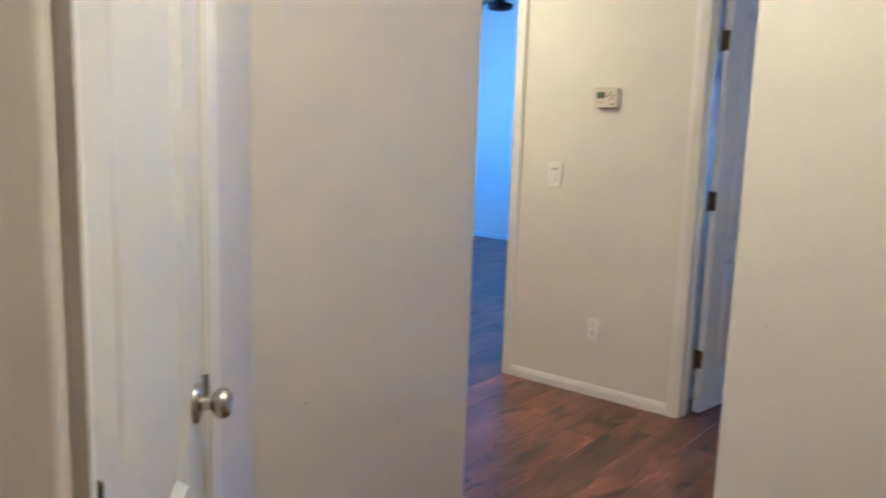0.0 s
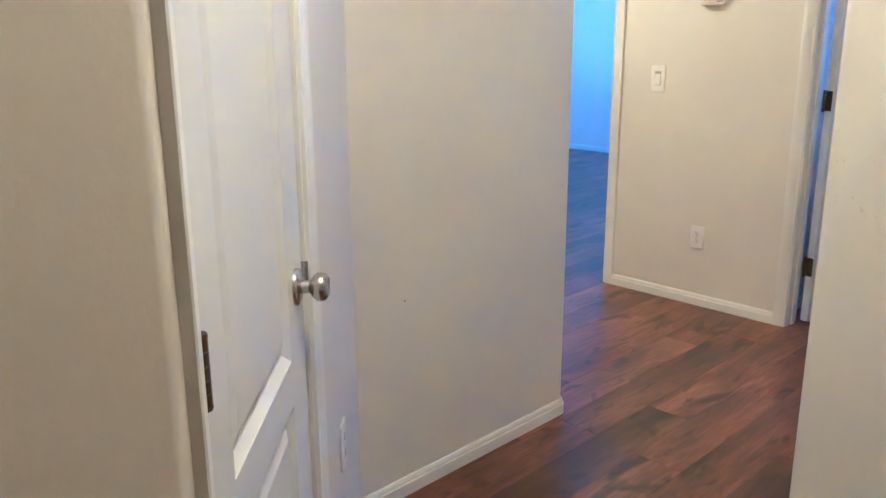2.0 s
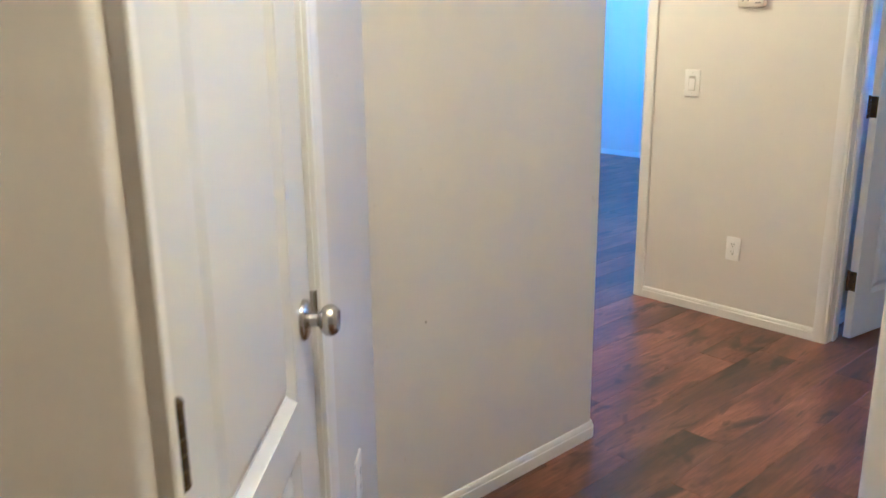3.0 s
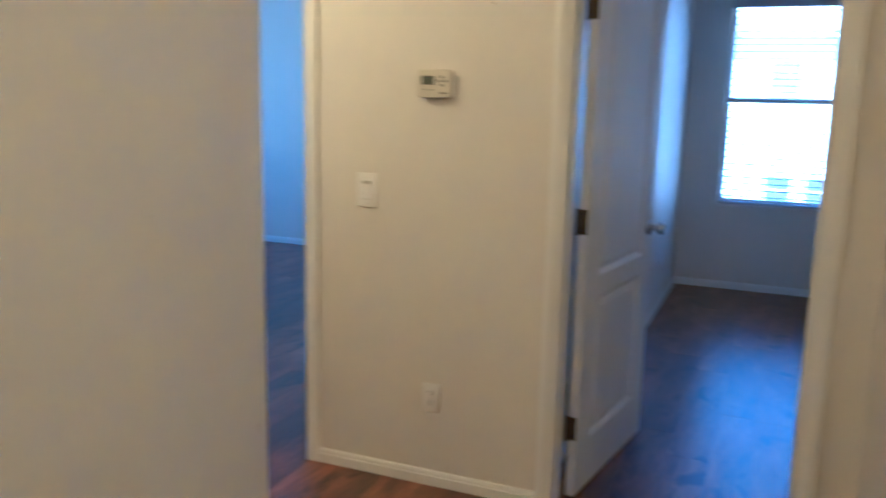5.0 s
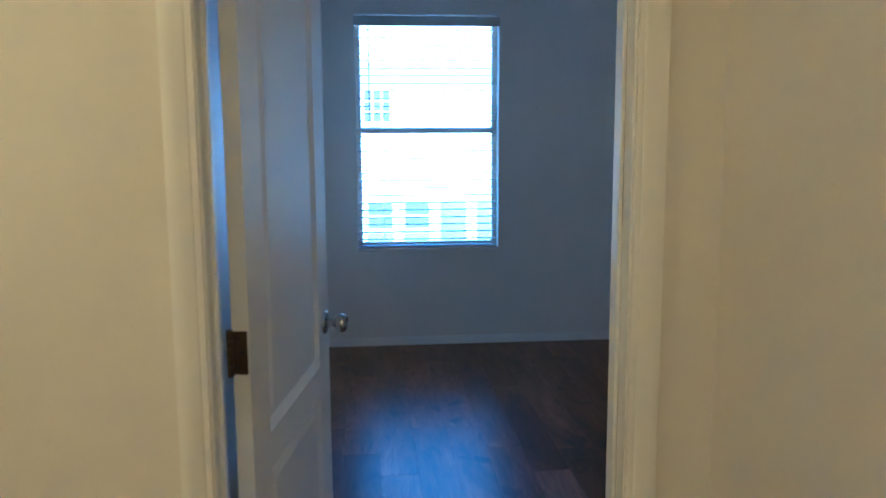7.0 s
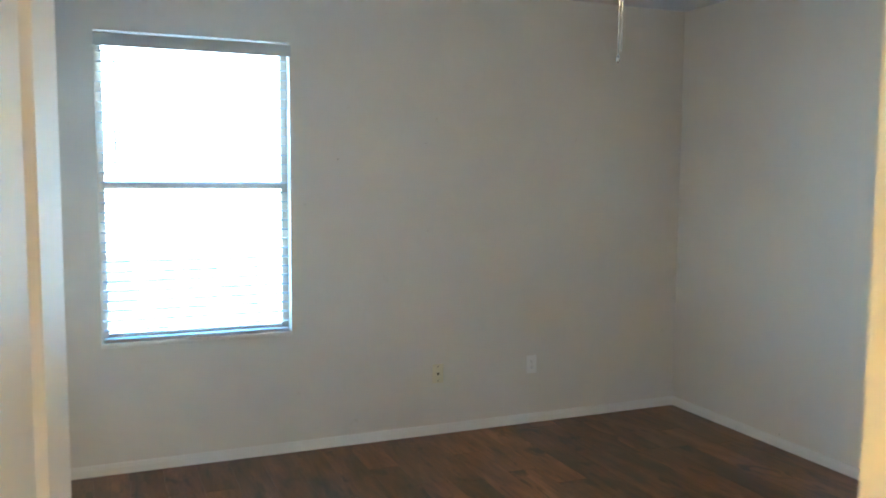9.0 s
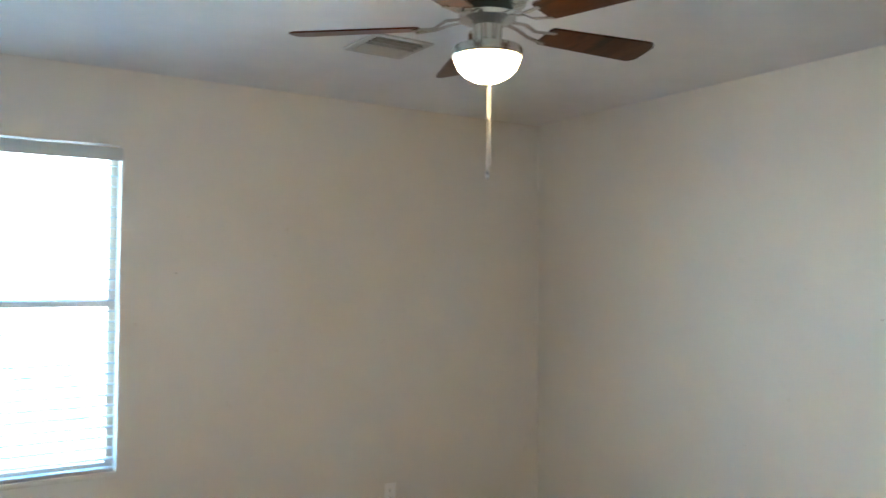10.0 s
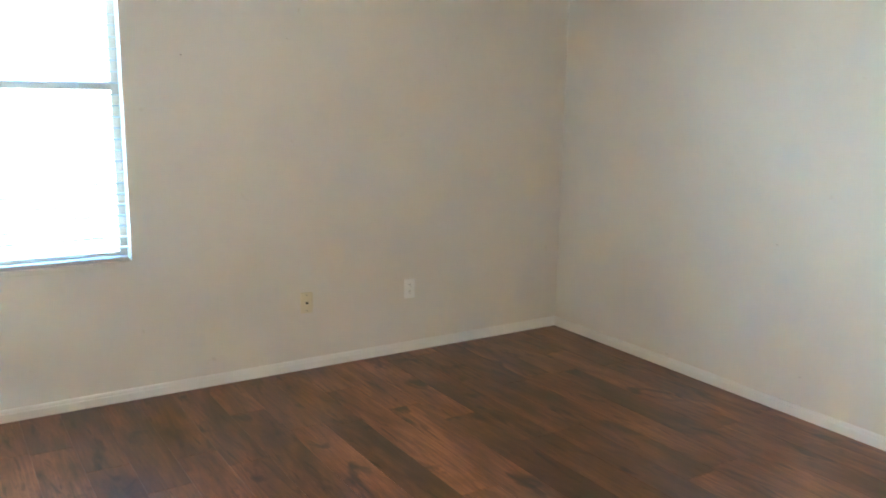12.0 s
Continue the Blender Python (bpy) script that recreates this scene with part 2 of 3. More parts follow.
def lathe(bm, profile, m, steps=28):
    """Turns (radius, height) pairs about m's z axis."""
    rings = []
    for r, h in profile:
        if r < 1e-6:
            rings.append([bm.verts.new(m @ Vector((0, 0, h)))])
        else:
            rings.append([bm.verts.new(m @ Vector((r * math.cos(a), r * math.sin(a), h))) for a in (math.tau * k / steps for k in range(steps))])
    for a, b in zip(rings, rings[1:]):
        for k in range(steps):
            j = (k + 1) % steps
            if len(a) == 1:
                bm.faces.new((a[0], b[k], b[j]))
            elif len(b) == 1:
                bm.faces.new((a[k], a[j], b[0]))
            else:
                bm.faces.new((a[k], a[j], b[j], b[k]))
    for ring, flip in ((rings[0], True), (rings[-1], False)):
        if len(ring) > 1:
            bm.faces.new(ring[::-1] if flip else ring)


def turned(name, mat, profile, m, parent=None, label="", steps=28):
    bm = bmesh.new()
    lathe(bm, profile, m, steps)
    return part(name, bm, mat, parent, label, smooth=True)


def rounded(points, radii, steps=7):
    """A closed outline in which corners with a radius are rounded."""
    out, n = [], len(points)
    for i, (p, r) in enumerate(zip(points, radii)):
        p = Vector(p)
        if not r:
            out.append(p)
            continue
        a, b = (Vector(points[i - 1]) - p).normalized(), (Vector(points[(i + 1) % n]) - p).normalized()
        half = a.angle(b) / 2
        reach = r / math.tan(half)
        centre = p + (a + b).normalized() * (r / math.sin(half))
        s, e = p + a * reach - centre, p + b * reach - centre
        for k in range(steps + 1):
            w = k / steps
            c = (s * (1 - w) + e * w).normalized() * r
            out.append(centre + c)
    return out


def prism(bm, outline, z0, z1):
    low = [bm.verts.new((p[0], p[1], z0)) for p in outline]
    high = [bm.verts.new((p[0], p[1], z1)) for p in outline]
    n = len(outline)
    for i in range(n):
        bm.faces.new((low[i], low[(i + 1) % n], high[(i + 1) % n], high[i]))
    bm.faces.new(high)
    bm.faces.new(low[::-1])


def sweep(bm, path, profile, place):
    """Runs a closed (out, up) profile along an open path of 2D points, mitred; out is to the path's left. place(a, b, up) gives the 3D point."""
    pts = [Vector(p) for p in path]
    dirs = [(b - a).normalized() for a, b in zip(pts, pts[1:])]
    rings = []
    for i, p in enumerate(pts):
        d0, d1 = dirs[max(i - 1, 0)], dirs[min(i, len(dirs) - 1)]
        n0, n1 = Vector((-d0.y, d0.x)), Vector((-d1.y, d1.x))
        n = (n0 + n1).normalized()
        n /= max(n.dot(n0), 0.2)
        rings.append([bm.verts.new(place(*(p + n * o), u)) for o, u in profile])
    k = len(profile)
    for a, b in zip(rings, rings[1:]):
        for i in range(k):
            bm.faces.new((a[i], a[(i + 1) % k], b[(i + 1) % k], b[i]))
    bm.faces.new(rings[0])
    bm.faces.new(rings[-1][::-1])


def rect(x0, x1, y0, y1):
    return [(x0, y0), (x1, y0), (x1, y1), (x0, y1)]


def empty(name, m, label, category, group="", kind=""):
    ob = new(name)
    ob.empty_display_size = 0.05
    ob.matrix_world = m
    return tagged(ob, label, category, group, kind)


# ---- structure ----
def wall(name, pieces, label):
    """pieces: (outline, radii or None, z0, z1)."""
    bm = bmesh.new()
    for outline, radii, z0, z1 in pieces:
        prism(bm, rounded(outline, radii) if radii else [Vector(p) for p in outline], z0, z1)
    return tagged(part(name, bm, WALL, smooth=True), label, "wall", kind="structure")


floor = tagged(boxed("floor", SUBFLOOR, (-6.5, 3.2, -2.7, 8.03, -0.12, -0.006)), "dark brown rustic wood-look vinyl plank floor", "floor", kind="structure")
tagged(boxed("ceiling", CEIL, (-6.55, 3.2, -2.75, 8.05, H, H + 0.1)), "flat off-white painted ceiling", "ceiling", kind="structure")
R = 0.024
# the closet's wall runs at 45 degrees and faces +x +y
DG = Vector((-math.sqrt(0.5), math.sqrt(0.5)))
DN = Vector((math.sqrt(0.5), math.sqrt(0.5)))
DC = -0.146


def diag(s, n):
    """A place s metres along the closet's wall and n metres in front of its face."""
    return DN * (DC * math.sqrt(0.5) + n) + DG * s


S0, C0, C1 = 0.692, 0.749, 1.384     # near corner, and the closet doorway along the wall
A = diag(S0, 0)
B = Vector((XL, DC - XL))
wall("wall_closet", [
    ([(NX, -2.7), A, diag(C0 - 0.02, 0), diag(C0 - 0.02, -T), (NX - 0.16, 0.20), (NX - 0.16, -2.7)], [0, R, 0, 0, 0, 0], LOW, H),
    ([diag(C1 + 0.02, 0), B, (XL - T, B.y), diag(C1 + 0.02, -T)], None, LOW, H),
    ([diag(C0 - 0.02, 0), diag(C1 + 0.02, 0), diag(C1 + 0.02, -T), diag(C0 - 0.02, -T)], None, DH + 0.02, H)],
     "off-white painted drywall wall with rounded corner around the closet door")
# Unseen wall added behind the closed door, against light through its gaps.
wall("wall_closet_stop", [([diag(C0 - 0.1, -0.62), diag(C1 + 0.1, -0.62), diag(C1 + 0.1, -0.7), diag(C0 - 0.1, -0.7)], None, LOW, H)], "unseen plain wall added to close the closet behind its door")
wall("wall_passage_left", [([B, (XL, YC), (-6.45, YC), (-6.45, YC - T), (XL - T, YC - T), (XL - T, B.y)], [0, R, 0, 0, 0, 0], LOW, H)],
     "cream painted drywall wall with a rounded corner")
wall("wall_thermostat", [
    (rect(OD1 + 0.02, DX0 - 0.02, YT, BY0), None, LOW, H), (rect(-6.45, OD0 - 0.02, YT, BY0), None, LOW, H), (rect(DX1 + 0.02, 2.6, YT, BY0), None, LOW, H),
    (rect(DX0 - 0.02, DX1 + 0.02, YT, BY0), None, DH + 0.02, H), (rect(OD0 - 0.02, OD1 + 0.02, YT, BY0), None, DH + 0.02, H)], "cream painted wall with doorways")
wall("wall_passage_right", [([(XR, YR), (3.0, YR), (3.0, YR + T), (XR + T, YR + T), (XR + T, YT), (XR, YT)], [0.012, 0, 0, 0, 0, 0], LOW, H)],
     "off-white painted drywall wall with scuff marks")
wall("wall_bedroom_left", [(rect(BX0 - T, BX0, BY0, BY1), None, LOW, H)], "off-white painted bedroom side wall")
wall("wall_bedroom_right", [(rect(BX1, BX1 + T, BY0, BY1), None, LOW, H)], "off-white painted bedroom side wall")
wall("wall_outer", [(rect(-6.5, WX0, BY1, BY1 + W2), None, LOW, H), (rect(WX1, 2.6, BY1, BY1 + W2), None, LOW, H),
                    (rect(WX0, WX1, BY1, BY1 + W2), None, LOW, WZ0), (rect(WX0, WX1, BY1, BY1 + W2), None, WZ1, H)], "off-white painted outer wall with a window opening")
wall("wall_other_side", [(rect(OX0 - W2, OX0, YC - T, OWY0), None, LOW, H), (rect(OX0 - W2, OX0, OWY1, BY1), None, LOW, H),
                         (rect(OX0 - W2, OX0, OWY0, OWY1), None, LOW, OWZ0), (rect(OX0 - W2, OX0, OWY0, OWY1), None, OWZ1, H)], "painted side wall with a window opening")
wall("wall_near", [(rect(NX - 0.16, 3.1, -2.7 - T, -2.7), None, LOW, H), (rect(3.0, 3.0 + T, -2.7, YR + T), None, LOW, H)], "plain off-white painted wall")

# baseboards: a low board with a stepped, eased top
BASE = [(0, 0), (0.0130, 0), (0.0130, 0.0385), (0.0095, 0.0400), (0.0095, 0.0455), (0.0080, 0.0520), (0.0045, 0.0570), (0, 0.0580)]


def baseboard(path, label="white painted baseboard with a stepped top"):
    bm = bmesh.new()
    sweep(bm, path, BASE, lambda a, b, u: Vector((a, b, u)))
    return tagged(part("baseboard", bm, TRIM, smooth=True), label, "baseboard", kind="structure")


corner = rounded([(XL, B.y), (XL, YC), (-3.3, YC)], [0, R, 0])
baseboard([p for p in corner][::-1])
CW = 0.058
baseboard([(DX0 - 0.005 - CW, YT), (OD1 + 0.005 + CW, YT)])
baseboard([(XR, YT), (DX1 + 0.005 + CW, YT)])
baseboard([(XR + 0.012, YR), (XR, YR + 0.012), (XR, YT)][::-1])
baseboard([(3.0, YR), (XR + 0.012, YR)])
baseboard([diag(C1 + 0.005 + CW, 0), B][::-1])
baseboard([(NX, -2.7), A][::-1])
baseboard([(BX1, BY1), (BX0, BY1)])
baseboard([(BX1, BY0), (BX1, BY1)])
baseboard([(BX0, BY1), (BX0, BY0)])
baseboard([(DX1 + 0.005 + CW, BY0), (BX1, BY0)])
baseboard([(BX0 - T, BY1), (OX0, BY1)])
baseboard([(OX0, BY1), (OX0, BY0)])

# door casings: a moulded board round each doorway
CASING = [(0, 0), (0, 0.009), (0.006, 0.011), (0.012, 0.0105), (0.016, 0.0135), (0.040, 0.0155), (0.052, 0.0165), (0.057, 0.0145), (0.058, 0.010), (0.058, 0)]


def casing(x0, x1, y, side):
    """Round the doorway x0..x1 on the wall face at y; side -1 stands towards -y."""
    bm = bmesh.new()
    sweep(bm, [(x0 - 0.005, 0), (x0 - 0.005, DH + 0.005), (x1 + 0.005, DH + 0.005), (x1 + 0.005, 0)], CASING, lambda a, b, u: Vector((a, y + side * u, b)))
    return tagged(part("trim", bm, TRIM, smooth=True), "white painted moulded door casing", "door trim", kind="structure")


def jamb(x0, x1, stop):
    """The lining of a doorway through the wall, with a door stop at depth stop."""
    bm = bmesh.new()
    box(bm, x0 - 0.02, x0, YT - 0.001, BY0 + 0.001, 0, DH, 0.0015, 1)
    box(bm, x1, x1 + 0.02, YT - 0.001, BY0 + 0.001, 0, DH, 0.0015, 1)
    box(bm, x0 - 0.02, x1 + 0.02, YT - 0.001, BY0 + 0.001, DH, DH + 0.02, 0.0015, 1)
    box(bm, x0, x0 + 0.009, stop - 0.032, stop, 0, DH - 0.011, 0.002, 1)
    box(bm, x1 - 0.009, x1, stop - 0.032, stop, 0, DH - 0.011, 0.002, 1)
    box(bm, x0, x1, stop - 0.032, stop, DH - 0.011, DH, 0.002, 1)
    return tagged(part("trim", bm, TRIM, smooth=True), "white painted door jamb lining with a stop", "door trim", kind="structure")


for x0, x1 in ((DX0, DX1), (OD0, OD1)):
    casing(x0, x1, YT, -1)
    casing(x0, x1, BY0, 1)
    jamb(x0, x1, BY0 - 0.040)
bm = bmesh.new()     # the closet's casing; its near leg is ripped narrow against the corner
full = [(s, n * 0.92) for s, n in CASING]
slim = [(s * 0.55, n) for s, n in full]


def closet_place(a, b, u):
    q = diag(a, u)
    return Vector((q.x, q.y, b))


sweep(bm, [(C1 + 0.006, DH + 0.06), (C1 + 0.006, 0)], full, closet_place)
sweep(bm, [(C0 - 0.003, 0), (C0 - 0.003, DH + 0.06)], slim, closet_place)
sweep(bm, [(C0 - 0.035, DH + 0.003), (C1 + 0.061, DH + 0.003)], full, closet_place)
tagged(part("trim", bm, TRIM, smooth=True), "white painted moulded closet door casing", "door trim", kind="structure")
bm = bmesh.new()
for s0, s1, z0, z1 in ((C0 - 0.02, C0, 0, DH), (C1, C1 + 0.02, 0, DH), (C0 - 0.02, C1 + 0.02, DH, DH + 0.02)):
    prism(bm, [diag(s0, 0.001), diag(s1, 0.001), diag(s1, -T - 0.001), diag(s0, -T - 0.001)], z0, z1)
closet_jamb = tagged(part("trim", bm, TRIM), "white painted closet door jamb", "door trim", kind="structure")
bm = bmesh.new()
prism(bm, [diag(C1 - 0.0012, 0.004), diag(C1 + 0.002, 0.004), diag(C1 + 0.002, -0.034), diag(C1 - 0.0012, -0.034)], 0.918, 0.968)
part("strike_plate", bm, NICKEL, closet_jamb, "small metal strike plate")


# ---- doors ----
def panel_face(bm, w, h, y, out, panels, stile):
    """One face of a moulded two-panel door in the plane y; out is the way it faces."""
    xs = [0, stile, w - stile, w]
    zs = [0] + [z for pair in panels for z in pair] + [h]
    spots = {}

    def vert(x, yy, z):
        key = (round(x, 5), round(yy, 5), round(z, 5))
        if key not in spots:
            spots[key] = bm.verts.new((x, yy, z))
        return spots[key]

    for i in range(3):
        for j in range(len(zs) - 1):
            if i == 1 and j % 2 == 1:
                continue
            bm.faces.new([vert(xs[i], y, zs[j]), vert(xs[i + 1], y, zs[j]), vert(xs[i + 1], y, zs[j + 1]), vert(xs[i], y, zs[j + 1])])
    for z0, z1 in panels:
        loops = []
        for inset, depth in ((0, 0), (0.0012, 0.0016), (0.0165, 0.0122), (0.0168, 0.0141), (0.0245, 0.0141), (0.0250, 0.0112), (0.0440, 0.0040), (0.0460, 0.0038)):
            yy = y - out * depth
            loops.append([vert(a, yy, b) for a, b in ((stile + inset, z0 + inset), (w - stile - inset, z0 + inset), (w - stile - inset, z1 - inset), (stile + inset, z1 - inset))])
        for p, q in zip(loops, loops[1:]):
            for k in range(4):
                bm.faces.new((p[k], p[(k + 1) % 4], q[(k + 1) % 4], q[k]))
        bm.faces.new(loops[-1])


def door_leaf(name, w, parent, stile=0.128):
    """A leaf from its hinge edge at x = 0, face towards -y at y = 0, 35 mm thick."""
    h, t = DH - 0.016, 0.035
    bm = bmesh.new()
    panels = ((0.192, 0.742), (0.822, 1.905))
    panel_face(bm, w, h, 0, -1, panels, stile)
    panel_face(bm, w, h, t, 1, panels, stile)
    box(bm, 0.0004, w - 0.0004, 0.0142, t - 0.0142, 0.0004, h - 0.0004)
    for x0, x1, z0, z1 in ((0, 0.0006, 0, h), (w - 0.0006, w, 0, h), (0, w, 0, 0.0006), (0, w, h - 0.0006, h)):
        box(bm, x0, x1, 0.00005, t - 0.00005, z0, z1)
    ob = part(name, bm, DOORPAINT, parent)
    ob.location = (0, 0, 0.010)
    return ob


KNOB = [(0, 0), (0.012, 0), (0.0125, 0.010), (0.0115, 0.020), (0.013, 0.024), (0.021, 0.029), (0.0265, 0.037), (0.0275, 0.045), (0.0255, 0.053), (0.021, 0.0585), (0.019, 0.060), (0.0165, 0.0585), (0, 0.057)]
ROSE = [(0, 0), (0.0330, 0), (0.0330, 0.003), (0.0315, 0.006), (0.027, 0.0085), (0.018, 0.0105), (0.014, 0.011), (0, 0.011)]


def knob_set(parent, x, z, mat, t=0.035, wide=1.0, long=1.0):
    """Rose and knob on both faces of a leaf."""
    for y, turn in ((0, 90), (t, -90)):
        m = pose(x, y, z, turn)
        knob = turned("knob", mat, [(r * wide, d * long + 0.006) for r, d in KNOB], m, parent, "round satin metal door knob")
        turned("rose", mat, ROSE, m, knob, "domed round metal rose")


def hinge(parent, x, y, z, leaf_box, h=0.089, r=0.0064, knuckles=5):
    """A butt hinge of height h: knuckled barrel with pin heads, and the leaf let into the edge."""
    bm = bmesh.new()
    for k in range(knuckles):
        z0, z1 = z - h / 2 + k * h / knuckles + 0.0004, z - h / 2 + (k + 1) * h / knuckles - 0.0004
        lathe(bm, [(r * 0.9, z0), (r, z0 + 0.0008), (r, z1 - 0.0008), (r * 0.9, z1)], pose(x, y, 0), 16)
    for s in (-1, 1):
        lathe(bm, [(r * 0.7, z + s * (h / 2 - 0.001)), (r * 1.06, z + s * (h / 2 + 0.0004)), (r * 0.95, z + s * (h / 2 + 0.0035)), (0, z + s * (h / 2 + 0.0042))], pose(x, y, 0), 16)
    ob = part("hinge", bm, BRASS, parent, "aged dark brass butt hinge", smooth=True)
    bm = bmesh.new()
    x0, x1, y0, y1 = leaf_box
    box(bm, x0, x1, y0, y1, z - h / 2, z + h / 2, 0.0006, 1)
    part("hinge_leaf", bm, BRASS, ob)
    for dz, dy in ((-0.03, 0.005), (0, -0.005), (0.03, 0.005)):
        turned("screw", SLOT, [(0.0042, 0), (0.0042, 0.0006), (0.0028, 0.0012), (0, 0.0012)], pose(x0 + 0.0002, (y0 + y1) / 2 + dy, z + dz, 0, -90), ob, steps=10)
    return ob


# the closet door, closed: hinges at the near end, knob at the far end
at = diag(C0 + 0.003, -0.0070)
closet = empty("door_1", Matrix.Translation((at.x, at.y, 0)) @ Matrix(((DG.x, -DN.x, 0, 0), (DG.y, -DN.y, 0, 0), (0, 0, 1, 0), (0, 0, 0, 1))),
               "closed white two-panel closet door with a satin nickel knob", "door", kind="structure")
door_leaf("leaf", C1 - C0 - 0.0085, closet, 0.127)
knob_set(closet, C1 - C0 - 0.006 - 0.060, 0.940, NICKEL, wide=0.92, long=0.84)
for z in (0.27, 1.034, 1.80):
    hinge(closet, -0.0070, -0.0135, z, (0.0, 0.0016, -0.006, 0.030), 0.076, 0.0092)
boxed("latch", NICKEL, (C1 - C0 - 0.0078, C1 - C0 - 0.0038, 0.006, 0.022, 0.927, 0.953), closet, 0.001, "small metal latch bolt")

# the bedroom door, standing open into the room
bed_door = empty("door_2", pose(-1.282, BY0 - 0.003, 0, 0, 0, 81.0), "open white two-panel bedroom door with dark brass hinges", "door", kind="structure")
door_leaf("leaf", 0.755, bed_door)
knob_set(bed_door, 0.755 - 0.060, 0.943, CHROME)
for z in (0.275, 1.045, 1.78):
    hinge(bed_door, -0.006, 0.0385, z, (-0.0014, 0.0003, 0.004, 0.0345))
boxed("latch_plate", NICKEL, (0.7545, 0.7565, 0.006, 0.029, 0.90, 0.956), bed_door, 0.0005, "small metal latch plate")


# ---- wall plates and the thermostat ----
def plate_thing(name, m, label, category, group=""):
    """Things on a wall: x along it, z up, standing out towards -y."""
    return empty(name, m, label, category, group)


def wall_plate(parent, mat, w=0.070, h=0.114):
    bm = bmesh.new()
    box(bm, -w / 2, w / 2, -0.0058, 0, -h / 2, h / 2, 0.0028, 3)
    return part("plate", bm, mat, parent, smooth=True)


def screw(parent, z, mat):
    ob = turned("screw", mat, [(0.0032, 0), (0.0032, 0.0008), (0.0022, 0.0016), (0, 0.0017)], pose(0, -0.0056, z, 90), parent, steps=12)
    boxed("screw_slot", SLOT, (-0.0024, 0.0024, -0.0076, -0.0070, z - 0.0004, z + 0.0004), ob)


def outlet(m, label):
    ob = plate_thing("wall_outlet", m, label, "outlet", "wall outlets")
    wall_plate(ob, PLASTIC)
    for dz in (0.0195, -0.0195):
        bm = bmesh.new()
        shape = [(0.0172 * math.cos(a), max(-0.0138, min(0.0138, 0.0172 * math.sin(a)))) for a in (math.tau * k / 28 for k in range(28))]
        low = [bm.verts.new((x, -0.0056, z + dz)) for x, z in shape]
        top = [bm.verts.new((x * 0.97, -0.0074, z * 0.97 + dz)) for x, z in shape]
        for k in range(28):
            bm.faces.new((low[k], low[(k + 1) % 28], top[(k + 1) % 28], top[k]))
        bm.faces.new(top)
        face = part("receptacle", bm, PLASTIC, ob)
        boxed("slot", SLOT, (-0.0076, -0.0054, -0.0079, -0.0070, dz + 0.0000, dz + 0.0085), face)
        boxed("slot", SLOT, (0.0054, 0.0074, -0.0079, -0.0070, dz + 0.0006, dz + 0.0076), face)
        turned("ground_hole", SLOT, [(0.0027, 0), (0.0027, 0.0009), (0, 0.0009)], pose(0, -0.0070, dz - 0.0068, 90), face, steps=12)
    screw(ob, 0, PLASTIC)
    return ob


outlet(pose(-1.818, YT, 0.351), "white duplex outlet on the cream passage wall")
outlet(pose(1.358, BY1, 0.372), "white duplex outlet low on the bedroom wall")
outlet(pose(BX0, 6.99, 0.355, 0, 0, 90), "white duplex outlet on the bedroom side wall")
q = diag(1.74, 0)
outlet(pose(q.x, q.y, 0.414, 0, 0, 135), "white outlet beside the closet door casing")

switch = plate_thing("light_switch", pose(-2.094, YT, 1.120), "white wide rocker light switch on the cream wall", "light switch")
wall_plate(switch, PLASTIC, 0.080, 0.128)
# The gap's shade round the rocker is put into this grey.
boxed("bezel", SEAM, (-0.0175, 0.0175, -0.0068, -0.005, -0.0345, 0.0345), switch, 0.0008)
bm = bmesh.new()
for k, (y0, y1, z0, z1) in enumerate(((-0.0078, -0.0104, -0.032, 0.0), (-0.0078, -0.0064, 0.0, 0.032))):
    a, b = (-0.0150, 0.0150)
    lo, hi = (y1, y0) if k == 0 else (y0, y1)
    vs = [bm.verts.new(c) for c in ((a, lo, z0), (b, lo, z0), (b, hi, z1), (a, hi, z1), (a, -0.005, z0), (b, -0.005, z0), (b, -0.005, z1), (a, -0.005, z1))]
    for f in ((0, 1, 2, 3), (4, 7, 6, 5), (0, 4, 5, 1), (1, 5, 6, 2), (2, 6, 7, 3), (3, 7, 4, 0)):
        bm.faces.new([vs[i] for i in f])
part("rocker", bm, PLASTIC, switch)
screw(switch, 0.048, PLASTIC)
screw(switch, -0.048, PLASTIC)

jack = plate_thing("phone_jack", pose(0.724, BY1, 0.368), "ivory wall plate with one black phone jack", "wall jack")
wall_plate(jack, IVORY)
boxed("jack_frame", IVORY, (-0.0095, 0.0095, -0.0068, -0.005, -0.0105, 0.0085), jack, 0.0008)
boxed("jack_hole", SLOT, (-0.0065, 0.0065, -0.0073, -0.006, -0.0080, 0.0055), jack)
screw(jack, 0.042, NICKEL)
screw(jack, -0.042, NICKEL)

thermostat = plate_thing("thermostat", pose(-1.820, YT, 1.512), "cream plastic digital thermostat with a small grey screen", "thermostat")
bm = bmesh.new()
prism(bm, rounded(rect(-0.0620, 0.0620, -0.0490, 0.0490), [0.012] * 4, 5), 0, 0.027)
bmesh.ops.rotate(bm, cent=(0, 0, 0), matrix=Matrix.Rotation(radians(90), 3, "X"), verts=bm.verts)
bmesh.ops.bevel(bm, geom=[e for e in bm.edges if all(v.co.y < -0.02 for v in e.verts)], offset=0.0045, segments=3, affect="EDGES", profile=0.6)
part("body", bm, THERMO, thermostat, smooth=True)
boxed("back_plate", THERMO, (-0.058, 0.058, -0.006, 0, -0.045, 0.045), thermostat, 0.002)
